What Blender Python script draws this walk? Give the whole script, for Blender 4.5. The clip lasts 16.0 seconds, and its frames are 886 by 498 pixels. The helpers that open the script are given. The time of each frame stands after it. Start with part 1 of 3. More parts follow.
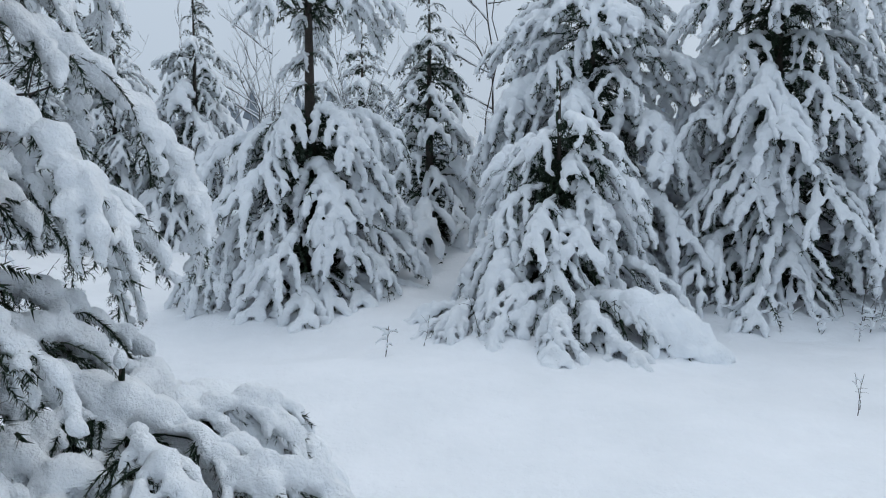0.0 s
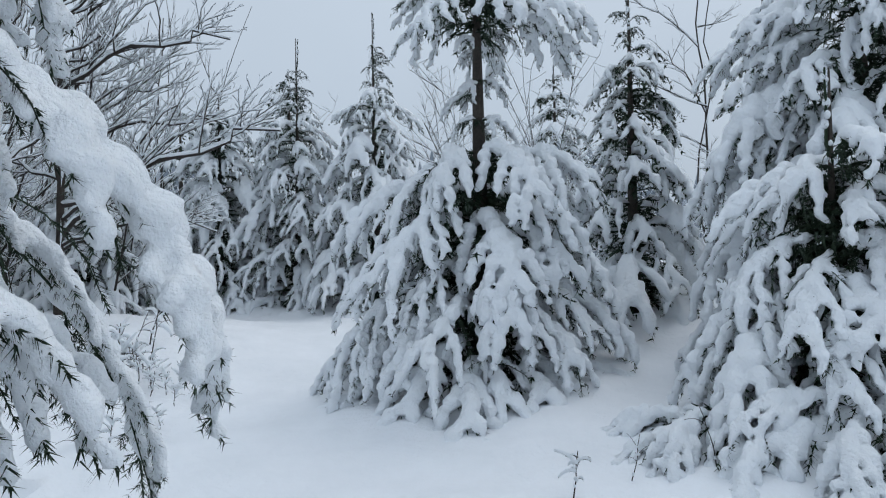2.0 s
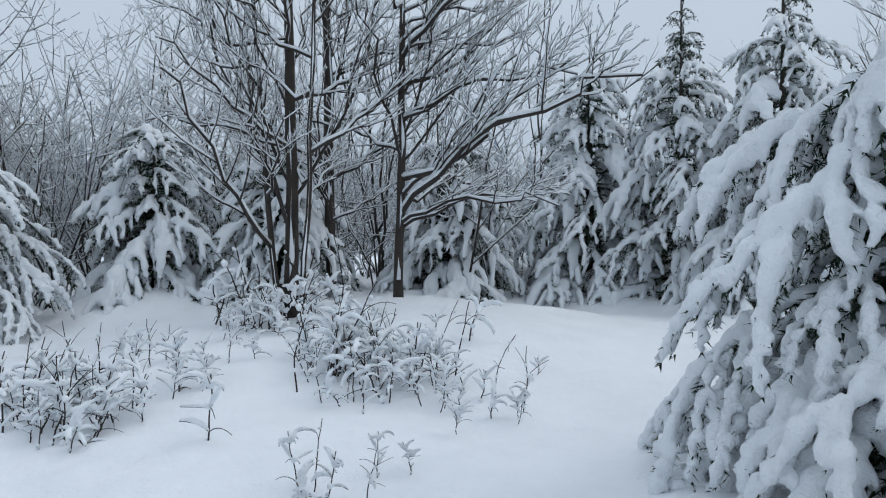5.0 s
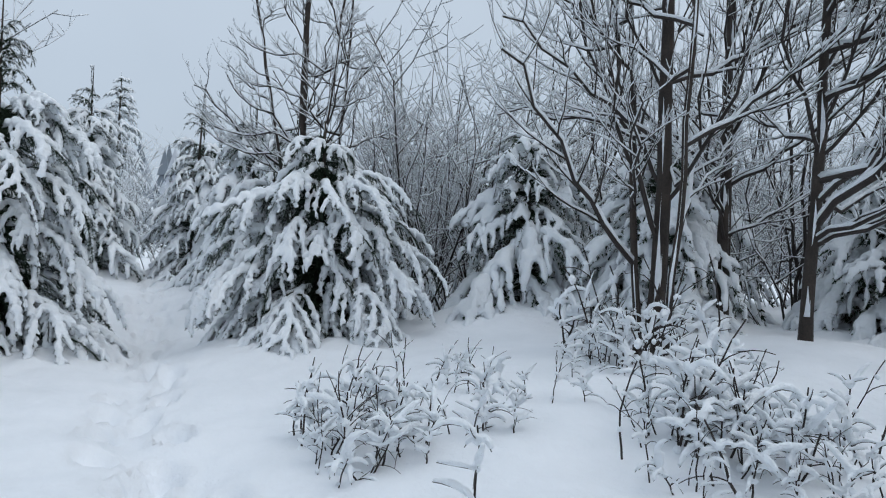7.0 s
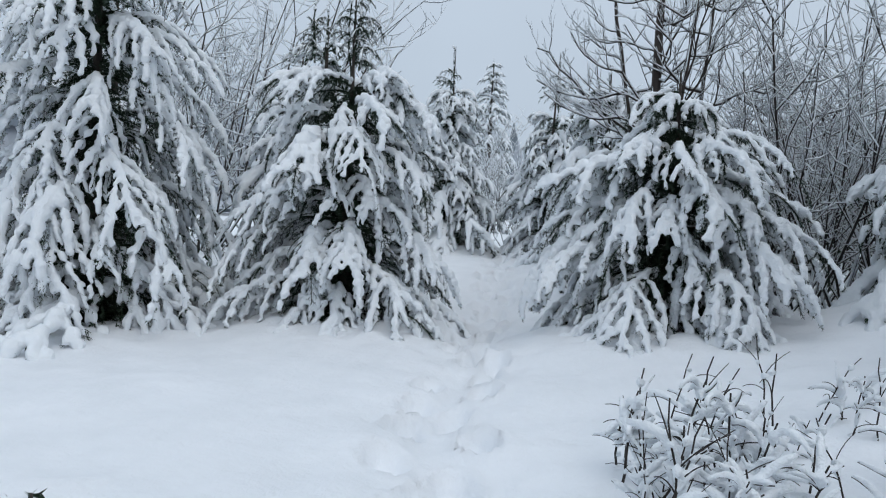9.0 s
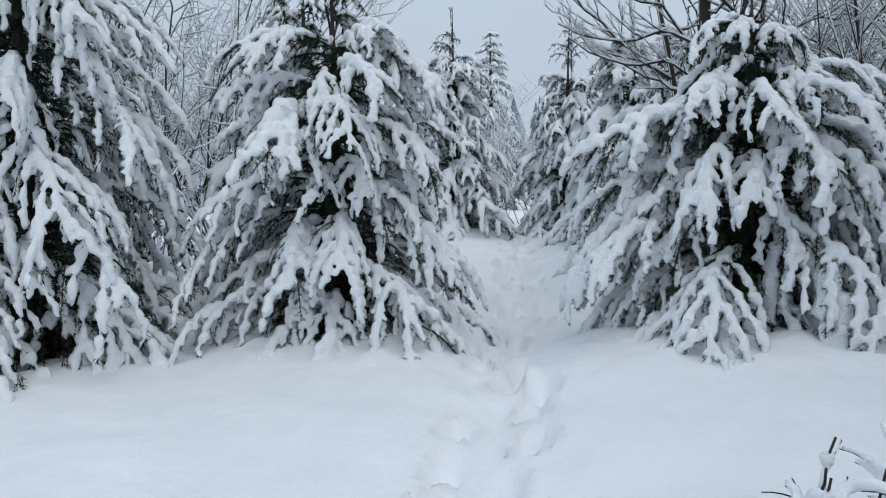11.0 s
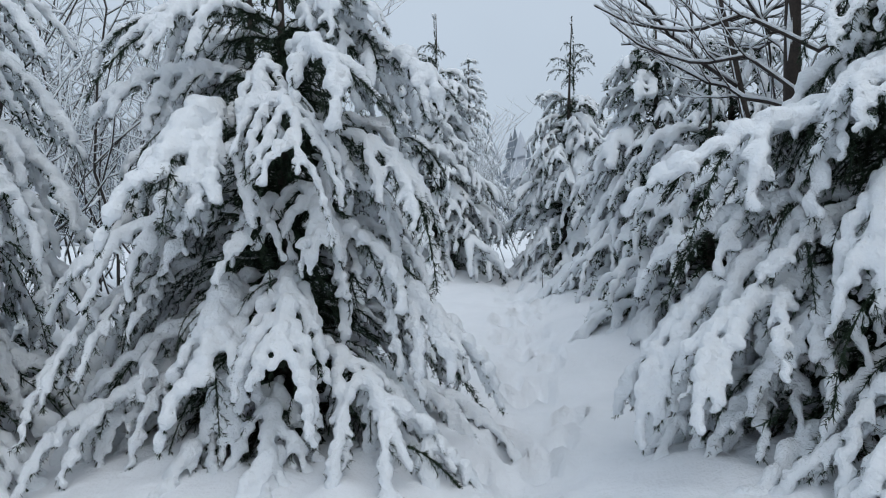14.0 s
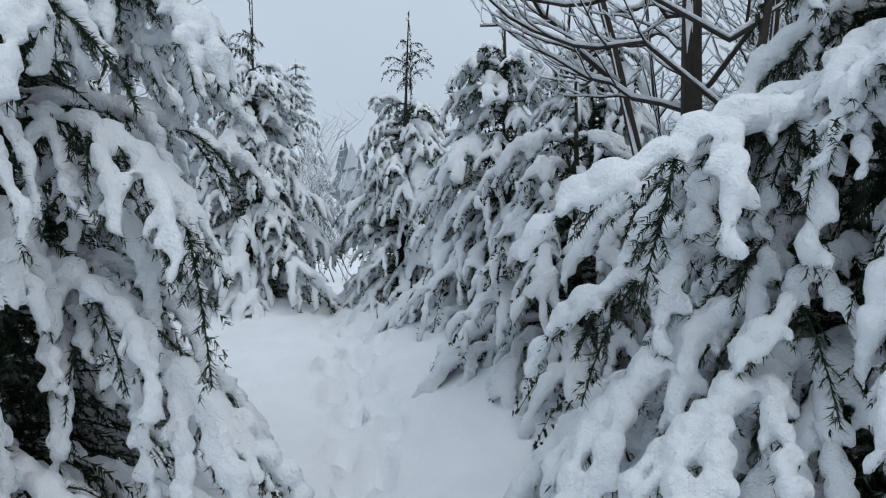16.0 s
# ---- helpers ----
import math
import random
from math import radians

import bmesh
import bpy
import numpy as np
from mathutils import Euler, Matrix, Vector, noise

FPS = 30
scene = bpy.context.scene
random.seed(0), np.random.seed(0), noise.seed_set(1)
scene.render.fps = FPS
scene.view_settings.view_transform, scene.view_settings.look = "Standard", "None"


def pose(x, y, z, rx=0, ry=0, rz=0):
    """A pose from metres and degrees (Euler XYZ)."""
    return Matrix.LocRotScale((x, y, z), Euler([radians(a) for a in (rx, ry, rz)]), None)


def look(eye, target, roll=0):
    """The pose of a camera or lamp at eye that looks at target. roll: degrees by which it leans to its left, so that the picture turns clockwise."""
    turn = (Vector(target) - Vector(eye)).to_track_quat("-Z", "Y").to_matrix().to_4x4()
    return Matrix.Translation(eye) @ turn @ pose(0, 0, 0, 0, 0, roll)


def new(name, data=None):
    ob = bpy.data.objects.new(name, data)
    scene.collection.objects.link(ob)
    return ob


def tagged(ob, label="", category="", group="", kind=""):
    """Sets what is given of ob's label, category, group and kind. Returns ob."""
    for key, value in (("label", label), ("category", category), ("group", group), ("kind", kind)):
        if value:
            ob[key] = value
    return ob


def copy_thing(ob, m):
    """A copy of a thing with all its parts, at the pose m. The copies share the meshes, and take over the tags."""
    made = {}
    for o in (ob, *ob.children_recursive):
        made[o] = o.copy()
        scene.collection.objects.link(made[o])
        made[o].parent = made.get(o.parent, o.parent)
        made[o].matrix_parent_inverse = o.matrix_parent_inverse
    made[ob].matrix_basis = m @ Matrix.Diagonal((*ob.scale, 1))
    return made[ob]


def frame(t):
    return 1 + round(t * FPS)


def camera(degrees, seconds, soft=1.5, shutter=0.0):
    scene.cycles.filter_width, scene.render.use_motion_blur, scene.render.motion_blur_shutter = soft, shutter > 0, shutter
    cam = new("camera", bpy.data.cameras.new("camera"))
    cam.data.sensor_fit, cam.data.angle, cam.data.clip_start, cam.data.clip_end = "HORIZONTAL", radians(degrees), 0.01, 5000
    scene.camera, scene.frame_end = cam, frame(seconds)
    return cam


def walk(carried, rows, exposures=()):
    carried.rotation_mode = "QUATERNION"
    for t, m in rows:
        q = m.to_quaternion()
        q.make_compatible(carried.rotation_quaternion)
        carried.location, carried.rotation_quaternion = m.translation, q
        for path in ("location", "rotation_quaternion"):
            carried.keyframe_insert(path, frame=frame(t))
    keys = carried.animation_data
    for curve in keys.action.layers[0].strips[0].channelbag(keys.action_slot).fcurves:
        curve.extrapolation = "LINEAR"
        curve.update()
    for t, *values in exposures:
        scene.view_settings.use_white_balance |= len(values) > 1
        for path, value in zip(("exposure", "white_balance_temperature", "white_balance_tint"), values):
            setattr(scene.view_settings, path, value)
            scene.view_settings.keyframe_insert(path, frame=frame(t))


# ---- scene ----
cam = camera(62.0, 16.0, soft=1.1)
PATH = [
    (0, (0.002, 0.631, 1.34), (-0.034, 2.626, 1.21), -0.1),
    (0.5, (-0.038, 1.091, 1.368), (0.006, 3.084, 1.216), -0.6),
    (1, (-0.027, 1.51, 1.417), (-0.116, 3.508, 1.389), -0.3),
    (1.5, (-0.039, 1.917, 1.395), (-0.358, 3.891, 1.44), -1.2),
    (2, (-0.081, 2.334, 1.412), (-0.646, 4.252, 1.43), -1.2),
    (2.5, (-0.068, 2.779, 1.416), (-0.737, 4.662, 1.335), 0.2),
    (3, (-0.119, 3.191, 1.452), (-0.849, 5.052, 1.379), -0.6),
    (3.5, (-0.205, 3.604, 1.478), (-1.131, 5.376, 1.434), -1.2),
    (3.7, (-0.227, 3.732, 1.479), (-1.259, 5.445, 1.436), -0.8),
    (5.8, (-1.05, 4.914, 1.372), (-2.751, 5.967, 1.398), 0.2),
    (6, (-1.144, 5.039, 1.38), (-2.906, 5.985, 1.414), 0.7),
    (6.3, (-1.282, 5.278, 1.39), (-3.135, 6.032, 1.413), 2.2),
    (6.5, (-1.374, 5.425, 1.393), (-3.271, 6.055, 1.419), 3.2),
    (7, (-1.663, 5.661, 1.389), (-3.633, 6.01, 1.396), 2.6),
    (7.5, (-1.93, 5.796, 1.415), (-3.93, 5.809, 1.376), 2.0),
    (8, (-2.2, 5.939, 1.391), (-4.166, 5.577, 1.317), 3.4),
    (8.5, (-2.524, 5.944, 1.374), (-4.441, 5.384, 1.276), 3.2),
    (9, (-2.843, 5.841, 1.374), (-4.746, 5.232, 1.275), 3.0),
    (9.2, (-2.975, 5.83, 1.352), (-4.866, 5.191, 1.231), 3.2),
    (11.3, (-4.496, 5.208, 1.418), (-6.391, 4.586, 1.264), -1.5),
    (11.5, (-4.611, 5.174, 1.461), (-6.512, 4.573, 1.304), -1.0),
    (12, (-4.957, 5.058, 1.478), (-6.903, 4.606, 1.388), -0.6),
    (12.5, (-5.24, 4.974, 1.543), (-7.207, 4.613, 1.535), -0.1),
    (13, (-5.625, 4.872, 1.467), (-7.553, 4.349, 1.558), 1.0),
    (13.5, (-5.945, 4.674, 1.453), (-7.848, 4.062, 1.497), -0.1),
    (14, (-6.278, 4.492, 1.485), (-8.198, 3.937, 1.412), -0.8),
    (14.5, (-6.667, 4.41, 1.497), (-8.613, 3.977, 1.344), 0.1),
    (15, (-7.011, 4.287, 1.505), (-8.989, 4.029, 1.359), -1.0),
    (15.5, (-7.367, 4.203, 1.579), (-9.36, 4.082, 1.457), -1.8),
    (16, (-7.787, 4.219, 1.594), (-9.784, 4.114, 1.548), -0.5),
]
walk(cam, [(t, look(eye, target, roll)) for t, eye, target, roll in PATH])

# ---- world and light: overcast winter sky ----
scene.view_settings.exposure = 0.06
world = bpy.data.worlds.new("overcast_sky")
scene.world = world
world.use_nodes = True
wn, wl = world.node_tree.nodes, world.node_tree.links
wn.clear()


def wnode(kind, **values):
    n = wn.new(kind)
    for key, value in values.items():
        n.inputs[key].default_value = value
    return n


sky = wn.new("ShaderNodeTexSky")
sky.sky_type = "NISHITA"
sky.sun_disc = False
sky.sun_elevation, sky.sun_rotation = radians(28), radians(60)
sky.air_density, sky.dust_density = 1.0, 4.0
coord = wn.new("ShaderNodeTexCoord")
sep = wn.new("ShaderNodeSeparateXYZ")
ramp = wn.new("ShaderNodeValToRGB")
ramp.color_ramp.elements[0].position, ramp.color_ramp.elements[0].color = 0.0, (0.443, 0.525, 0.63, 1)
ramp.color_ramp.elements[1].position, ramp.color_ramp.elements[1].color = 0.9, (0.715, 0.815, 0.93, 1)
mid = ramp.color_ramp.elements.new(0.3)
mid.color = (0.547, 0.636, 0.742, 1)
cloud = wnode("ShaderNodeTexNoise", Scale=2.2, Detail=4.0, Roughness=0.55)
cloudmap = wnode("ShaderNodeMapRange")
cloudmap.inputs["To Min"].default_value, cloudmap.inputs["To Max"].default_value = 0.9, 1.1
grey = wn.new("ShaderNodeMix")
grey.data_type, grey.blend_type = "RGBA", "MULTIPLY"
grey.inputs[0].default_value = 1.0
skyscale = wn.new("ShaderNodeMix")
skyscale.data_type, skyscale.blend_type = "RGBA", "MULTIPLY"
skyscale.inputs[0].default_value = 1.0
skyscale.inputs[7].default_value = (0.1, 0.1, 0.1, 1)
both = wn.new("ShaderNodeMix")
both.data_type = "RGBA"
both.inputs[0].default_value = 0.9
back = wnode("ShaderNodeBackground", Strength=1.0)
wout = wn.new("ShaderNodeOutputWorld")
wl.new(coord.outputs["Generated"], sep.inputs[0])
wl.new(sep.outputs["Z"], ramp.inputs[0])
wl.new(coord.outputs["Generated"], cloud.inputs["Vector"])
wl.new(cloud.outputs["Fac"], cloudmap.inputs["Value"])
wl.new(ramp.outputs[0], grey.inputs[6])
wl.new(cloudmap.outputs[0], grey.inputs[7])
wl.new(sky.outputs[0], skyscale.inputs[6])
wl.new(skyscale.outputs[2], both.inputs[6])
wl.new(grey.outputs[2], both.inputs[7])
wl.new(both.outputs[2], back.inputs["Color"])
wl.new(back.outputs[0], wout.inputs[0])

sun_data = bpy.data.lights.new("sun", "SUN")
sun_data.energy, sun_data.angle, sun_data.color = 0.5, radians(40), (1.0, 0.97, 0.93)
sun = new("sun", sun_data)
sun.matrix_world = look((0, 0, 30), (-10, -14, 0))


# ---- materials ----
def material(name, rough, build):
    m = bpy.data.materials.new(name)
    m.use_nodes = True
    nt = m.node_tree
    b = nt.nodes["Principled BSDF"]
    b.inputs["Roughness"].default_value = rough
    build(nt, b)
    return m


def noise_node(nt, scale, detail=3.0, rough=0.6):
    n = nt.nodes.new("ShaderNodeTexNoise")
    c = nt.nodes.new("ShaderNodeTexCoord")
    n.inputs["Scale"].default_value, n.inputs["Detail"].default_value, n.inputs["Roughness"].default_value = scale, detail, rough
    nt.links.new(c.outputs["Object"], n.inputs["Vector"])
    return n


def ramp_node(nt, source, stops):
    r = nt.nodes.new("ShaderNodeValToRGB")
    e = r.color_ramp.elements
    e[0].position, e[0].color = stops[0][0], (*stops[0][1], 1)
    e[1].position, e[1].color = stops[-1][0], (*stops[-1][1], 1)
    for p, c in stops[1:-1]:
        e.new(p).color = (*c, 1)
    nt.links.new(source, r.inputs[0])
    return r


def bump_node(nt, b, source, strength, distance, before=None):
    u = nt.nodes.new("ShaderNodeBump")
    u.inputs["Strength"].default_value, u.inputs["Distance"].default_value = strength, distance
    nt.links.new(source, u.inputs["Height"])
    if before:
        nt.links.new(before.outputs[0], u.inputs["Normal"])
    nt.links.new(u.outputs[0], b.inputs["Normal"])
    return u


def snow_build(coarse, middle, fine, low=(0.82, 0.85, 0.885), high=(0.89, 0.915, 0.95)):
    def build(nt, b):
        n1, n2 = noise_node(nt, coarse, 4), noise_node(nt, fine, 3, 0.7)
        r = ramp_node(nt, n1.outputs["Fac"], [(0.3, low), (0.7, high)])
        nt.links.new(r.outputs[0], b.inputs["Base Color"])
        n3 = noise_node(nt, middle, 4, 0.65)
        u = bump_node(nt, b, n1.outputs["Fac"], 0.35, 0.02)
        u = bump_node(nt, b, n3.outputs["Fac"], 1.0, 0.022, u)
        bump_node(nt, b, n2.outputs["Fac"], 0.4, 0.005, u)
        b.inputs["Specular IOR Level"].default_value = 0.2
    return build


def needle_build(nt, b):
    geo = nt.nodes.new("ShaderNodeNewGeometry")
    r = ramp_node(nt, geo.outputs["Random Per Island"], [(0.0, (0.009, 0.016, 0.010)), (0.55, (0.024, 0.040, 0.024)), (0.9, (0.045, 0.066, 0.042)), (1.0, (0.11, 0.14, 0.12))])
    nt.links.new(r.outputs[0], b.inputs["Base Color"])
    b.inputs["Specular IOR Level"].default_value = 0.1


def bark_build(dark, light):
    def build(nt, b):
        n1, n2 = noise_node(nt, 6, 4), noise_node(nt, 60, 4, 0.7)
        mix = nt.nodes.new("ShaderNodeMath")
        mix.operation = "MULTIPLY_ADD"
        mix.inputs[1].default_value = 0.5
        nt.links.new(n1.outputs["Fac"], mix.inputs[0])
        half = nt.nodes.new("ShaderNodeMath")
        half.operation = "MULTIPLY"
        half.inputs[1].default_value = 0.5
        nt.links.new(n2.outputs["Fac"], half.inputs[0])
        nt.links.new(half.outputs[0], mix.inputs[2])
        r = ramp_node(nt, mix.outputs[0], [(0.35, dark), (0.65, light)])
        nt.links.new(r.outputs[0], b.inputs["Base Color"])
        bump_node(nt, b, n2.outputs["Fac"], 0.6, 0.01)
    return build


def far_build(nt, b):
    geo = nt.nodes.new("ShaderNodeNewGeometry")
    # distance haze is painted into the base colour: pale blue-grey, varied per crown tier
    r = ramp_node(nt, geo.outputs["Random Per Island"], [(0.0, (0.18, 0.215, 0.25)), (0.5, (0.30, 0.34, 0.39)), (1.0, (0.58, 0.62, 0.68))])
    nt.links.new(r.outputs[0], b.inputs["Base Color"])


GROUND_SNOW = material("ground_snow", 0.7, snow_build(1.7, 9, 70))
SNOW = material("fluffy_snow", 0.75, snow_build(12, 38, 140, (0.885, 0.928, 0.972), (0.925, 0.960, 0.988)))
NEEDLES = material("spruce_needles", 0.55, needle_build)
BARK = material("spruce_bark", 0.85, bark_build((0.018, 0.015, 0.012), (0.075, 0.06, 0.05)))
BROWN_BARK = material("smooth_brown_bark", 0.75, bark_build((0.014, 0.010, 0.008), (0.052, 0.038, 0.030)))
TWIG = material("dark_twig", 0.7, bark_build((0.014, 0.010, 0.008), (0.045, 0.034, 0.03)))
FAR = material("haze_tinted_far_woods", 0.9, far_build)

# ---- helpers for meshes ----
rng = np.random.default_rng(7)


class Raw:
    """Loose vertices and faces, gathered before they become one mesh."""

    def __init__(self):
        self.v, self.f = [], []

    def tube(self, pts, radii, sides, cap=True):
        pts = np.asarray(pts, float)
        base = len(self.v)
        n = len(pts)
        tan = np.gradient(pts, axis=0)
        tan /= np.linalg.norm(tan, axis=1)[:, None] + 1e-9
        ref = np.array((0.0, 0.0, 1.0)) if abs(tan[0][2]) < 0.9 else np.array((1.0, 0.0, 0.0))
        for i in range(n):
            a = np.cross(tan[i], ref)
            a /= np.linalg.norm(a) + 1e-9
            b = np.cross(tan[i], a)
            for k in range(sides):
                w = 2 * math.pi * k / sides
                self.v.append(tuple(pts[i] + radii[i] * (a * math.cos(w) + b * math.sin(w))))
        for i in range(n - 1):
            for k in range(sides):
                p, q = base + i * sides + k, base + i * sides + (k + 1) % sides
                self.f.append((p, p + sides, q + sides, q))
        if cap:
            self.f.append(tuple(base + k for k in range(sides)))
            self.f.append(tuple(base + (n - 1) * sides + k for k in reversed(range(sides))))

    def add(self, verts, faces):
        base = len(self.v)
        self.v.extend(map(tuple, verts))
        self.f.extend(tuple(base + i for i in f) for f in faces)

    def mesh(self, name, mat, smooth=True):
        me = bpy.data.meshes.new(name)
        me.from_pydata([tuple(map(float, p)) for p in self.v], [], self.f)
        me.materials.append(mat)
        if smooth:
            me.shade_smooth()
        return me


def merged_snow(raw, name, voxel, ratio, lump, mat):
    """The tubes of raw melted into one soft body of snow."""
    me = raw.mesh(name, mat)
    ob = new(name, me)
    m = ob.modifiers.new("melt", "REMESH")
    m.mode, m.voxel_size = "VOXEL", voxel
    s = ob.modifiers.new("soften", "SMOOTH")
    s.factor, s.iterations = 0.5, 3
    if ratio < 1:
        d = ob.modifiers.new("thin", "DECIMATE")
        d.ratio = ratio
    dg = bpy.context.evaluated_depsgraph_get()
    out = bpy.data.meshes.new_from_object(ob.evaluated_get(dg))
    bpy.data.objects.remove(ob)
    bpy.data.meshes.remove(me)
    for v in out.vertices:
        c = v.co
        v.co = c + v.normal * lump * (noise.noise(c * 14.0) + 0.8 * noise.noise(c * 34.0) + 0.4 * noise.noise(c * 61.0))
    # clods that hang on nothing fall away: only the largest piece stays
    bm = bmesh.new()
    bm.from_mesh(out)
    left, pieces = set(bm.verts), []
    while left:
        todo, piece = [left.pop()], []
        while todo:
            v = todo.pop()
            piece.append(v)
            for e in v.link_edges:
                o = e.other_vert(v)
                if o in left:
                    left.remove(o)
                    todo.append(o)
        pieces.append(piece)
    if name == "snow_load" and len(pieces) > 1:
        pieces.sort(key=len)
        bmesh.ops.delete(bm, geom=[v for p in pieces[:-1] for v in p], context="VERTS")
        bm.to_mesh(out)
    bm.free()
    out.name = name
    if not out.materials:
        out.materials.append(mat)
    out.shade_smooth()
    return out


def part(name, me, parent, m=None, label=""):
    ob = new(name, me)
    ob.parent = parent
    if m is not None:
        ob.matrix_local = m
    if label:
        ob["label"] = label
    return ob


# ---- boughs of the spruces ----
def axis(start, yaw, p0, p1, length, n, bend=1.0):
    """A drooping line: it leaves start at pitch p0 and ends at pitch p1 (degrees), early with a small bend."""
    pts = [np.array(start, float)]
    for i in range(n):
        t = (i + 0.5) / n
        p = radians(p0 + (p1 - p0) * t ** bend)
        pts.append(pts[-1] + length / n * np.array((math.cos(p) * math.cos(yaw), math.cos(p) * math.sin(yaw), math.sin(p))))
    return np.array(pts)


def needle_rows(line, per_m, size, r, wide):
    """Thin needles standing off a twig, aslant towards its tip."""
    seg = np.linalg.norm(np.diff(line, axis=0), axis=1)
    cum = np.concatenate([[0], np.cumsum(seg)])
    n = max(3, int(cum[-1] * per_m))
    s = np.sort(r.random(n)) * cum[-1]
    i = np.clip(np.searchsorted(cum, s) - 1, 0, len(seg) - 1)
    f = ((s - cum[i]) / (seg[i] + 1e-9))[:, None]
    p = line[i] * (1 - f) + line[i + 1] * f
    d = (line[i + 1] - line[i]) / (seg[i][:, None] + 1e-9)
    out = r.normal(size=(n, 3))
    out[:, 2] -= 0.5
    out -= (out * d).sum(1)[:, None] * d
    out /= np.linalg.norm(out, axis=1)[:, None] + 1e-9
    tip = p + (d * 0.65 + out * 0.85) * (size * r.uniform(0.7, 1.25, n))[:, None]
    side = np.cross(out, d) * wide
    v = np.stack([p - side, p + side, tip], 1).reshape(-1, 3)
    return v, np.arange(3 * n).reshape(-1, 3)


def resample(line, n):
    seg = np.linalg.norm(np.diff(line, axis=0), axis=1)
    cum = np.concatenate([[0], np.cumsum(seg)])
    t = np.linspace(0, cum[-1], n)
    return np.stack([np.interp(t, cum, line[:, k]) for k in range(3)], 1)


def grow_bough(seed, length, p0, p1, twigs, load, lod, bare=0.12, gaps=0.3, keep=None, finger=1.0):
    """One snow-laden bough along +X: a pillowed back, and fingers that hang from its outer half."""
    r = np.random.default_rng(seed)
    per_m, size, wide, voxel, ratio = {3: (300, 0.030, 0.0026, 0.0105, 0.2), 0: (66, 0.038, 0.0054, 0.0115, 0.11), 1: (18, 0.048, 0.0105, 0.018, 0.06), 2: (7, 0.07, 0.02, 0.032, 0.075)}[lod]
    ratio = keep or ratio
    green, white = Raw(), Raw()
    main = axis((0, 0, 0), 0, p0, p1, length, 10)
    main[:, 1] += np.cumsum(r.normal(0, 0.016, 11))
    lines = [(main, 1.0, False)]
    for k in range(twigs):
        s = 0.26 + 0.66 * (k + r.uniform(0.2, 0.8)) / twigs
        i = min(int(s * 10), 9)
        st = main[i] + (main[i + 1] - main[i]) * (s * 10 - i)
        side = 1 if k % 2 else -1
        tl = (0.15 + 0.33 * length * math.sin(math.pi * min(1, 0.25 + s * 0.55)) ** 1.1) * r.uniform(0.75, 1.3) * finger
        here = p0 + (p1 - p0) * s
        yaw = side * radians(r.uniform(28, 62))
        tw = axis(st, yaw, here * 0.5 - r.uniform(0, 12), -r.uniform(72, 90), tl, 7, 0.7)
        lines.append((tw, r.uniform(0.72, 1.0), r.random() < bare))
    for line, w, nude in lines:
        v, f = needle_rows(line, per_m * 1.3, size, r, wide)
        green.add(v, f)
        short = resample(line, ((6, 4, 3, 7) if w == 1 else (4, 3, 2, 5))[lod])
        green.tube(short, np.linspace(0.009 if w == 1 else 0.004, 0.002, len(short)), 3, cap=False)
        fine = resample(line, max(6, int(np.linalg.norm(np.diff(line, axis=0), axis=1).sum() / 0.018)))
        n = len(fine)
        d = np.gradient(fine, axis=0)
        d /= np.linalg.norm(d, axis=1)[:, None] + 1e-9
        flat = np.hypot(d[:, 0], d[:, 1])
        # short side shoots, each with its needles and a nub of snow
        for at in np.arange(0.3 if w == 1 else 0.12, 0.97, (0.045, 0.06, 0.11, 0.04)[lod] / (n * 0.018)):
            i = min(int(at * n), n - 1)
            bearing = math.atan2(d[i][1], d[i][0]) + (1 if r.random() < 0.5 else -1) * radians(r.uniform(40, 80))
            ln = r.uniform(0.06, 0.12) * (1.15 - 0.6 * at) * (1.15 if w == 1 else 1.0)
            nub = axis(fine[i], bearing, -25, -70, ln, 3)
            v, f = needle_rows(nub, per_m, size * 0.9, r, wide)
            green.add(v, f)
            if not nude and r.random() < (0.78 if lod == 3 else 0.68):
                rad = load * r.uniform(0.36, 0.56)
                bud = resample(nub, 5)
                bud[:, 2] += rad * 0.5
                white.tube(bud, rad * np.array((1.0, 1.0, 1.05, 0.9, 0.5)), 6)
        if nude:
            continue
        body = load * w * np.interp(np.linspace(0, 1, n), [0, 0.25, 0.6, 0.85, 1], [0.3, 0.9, 1.3, 0.95, 0.45] if w == 1 else [0.75, 1.0, 0.95, 0.75, 0.4])
        core = fine[int(n * (0.12 if w == 1 else 0.0)): max(4, int(n * 0.99))].copy()
        core[:, 2] += 0.008
        white.tube(core, np.interp(np.linspace(0, 1, len(core)), [0, 0.8, 1], [1.1, 1.0, 0.75]) * (0.014, 0.018, 0.028, 0.013)[lod], 5)
        stop = n - 2 if w == 1 else int(n * r.uniform(0.86, 0.98)) - 1
        at = int(n * 0.2) if w == 1 else 0
        while at < stop:
            # one clump of snow after another, with necks between them
            m = int(r.integers(4, 8)) if w < 1 else int(r.integers(6, 11))
            cl = slice(at, min(n, at + m))
            k = len(fine[cl])
            if k < 3:
                break
            bell = np.sin(np.linspace(0.35, math.pi - 0.35, k)) ** 0.75
            rad = body[cl] * bell * r.uniform(0.78, 1.25)
            lift = fine[cl].copy()
            lift[:, 2] += rad * 0.6 * flat[cl] + 0.004
            lift[:, 0] += rad * 0.7 * (1 - flat[cl])
            lift[:, 1] += r.normal(0, 0.007)
            white.tube(lift, rad, 6)
            at += m - 2 + (int(r.integers(1, 4)) if r.random() < gaps else 0)
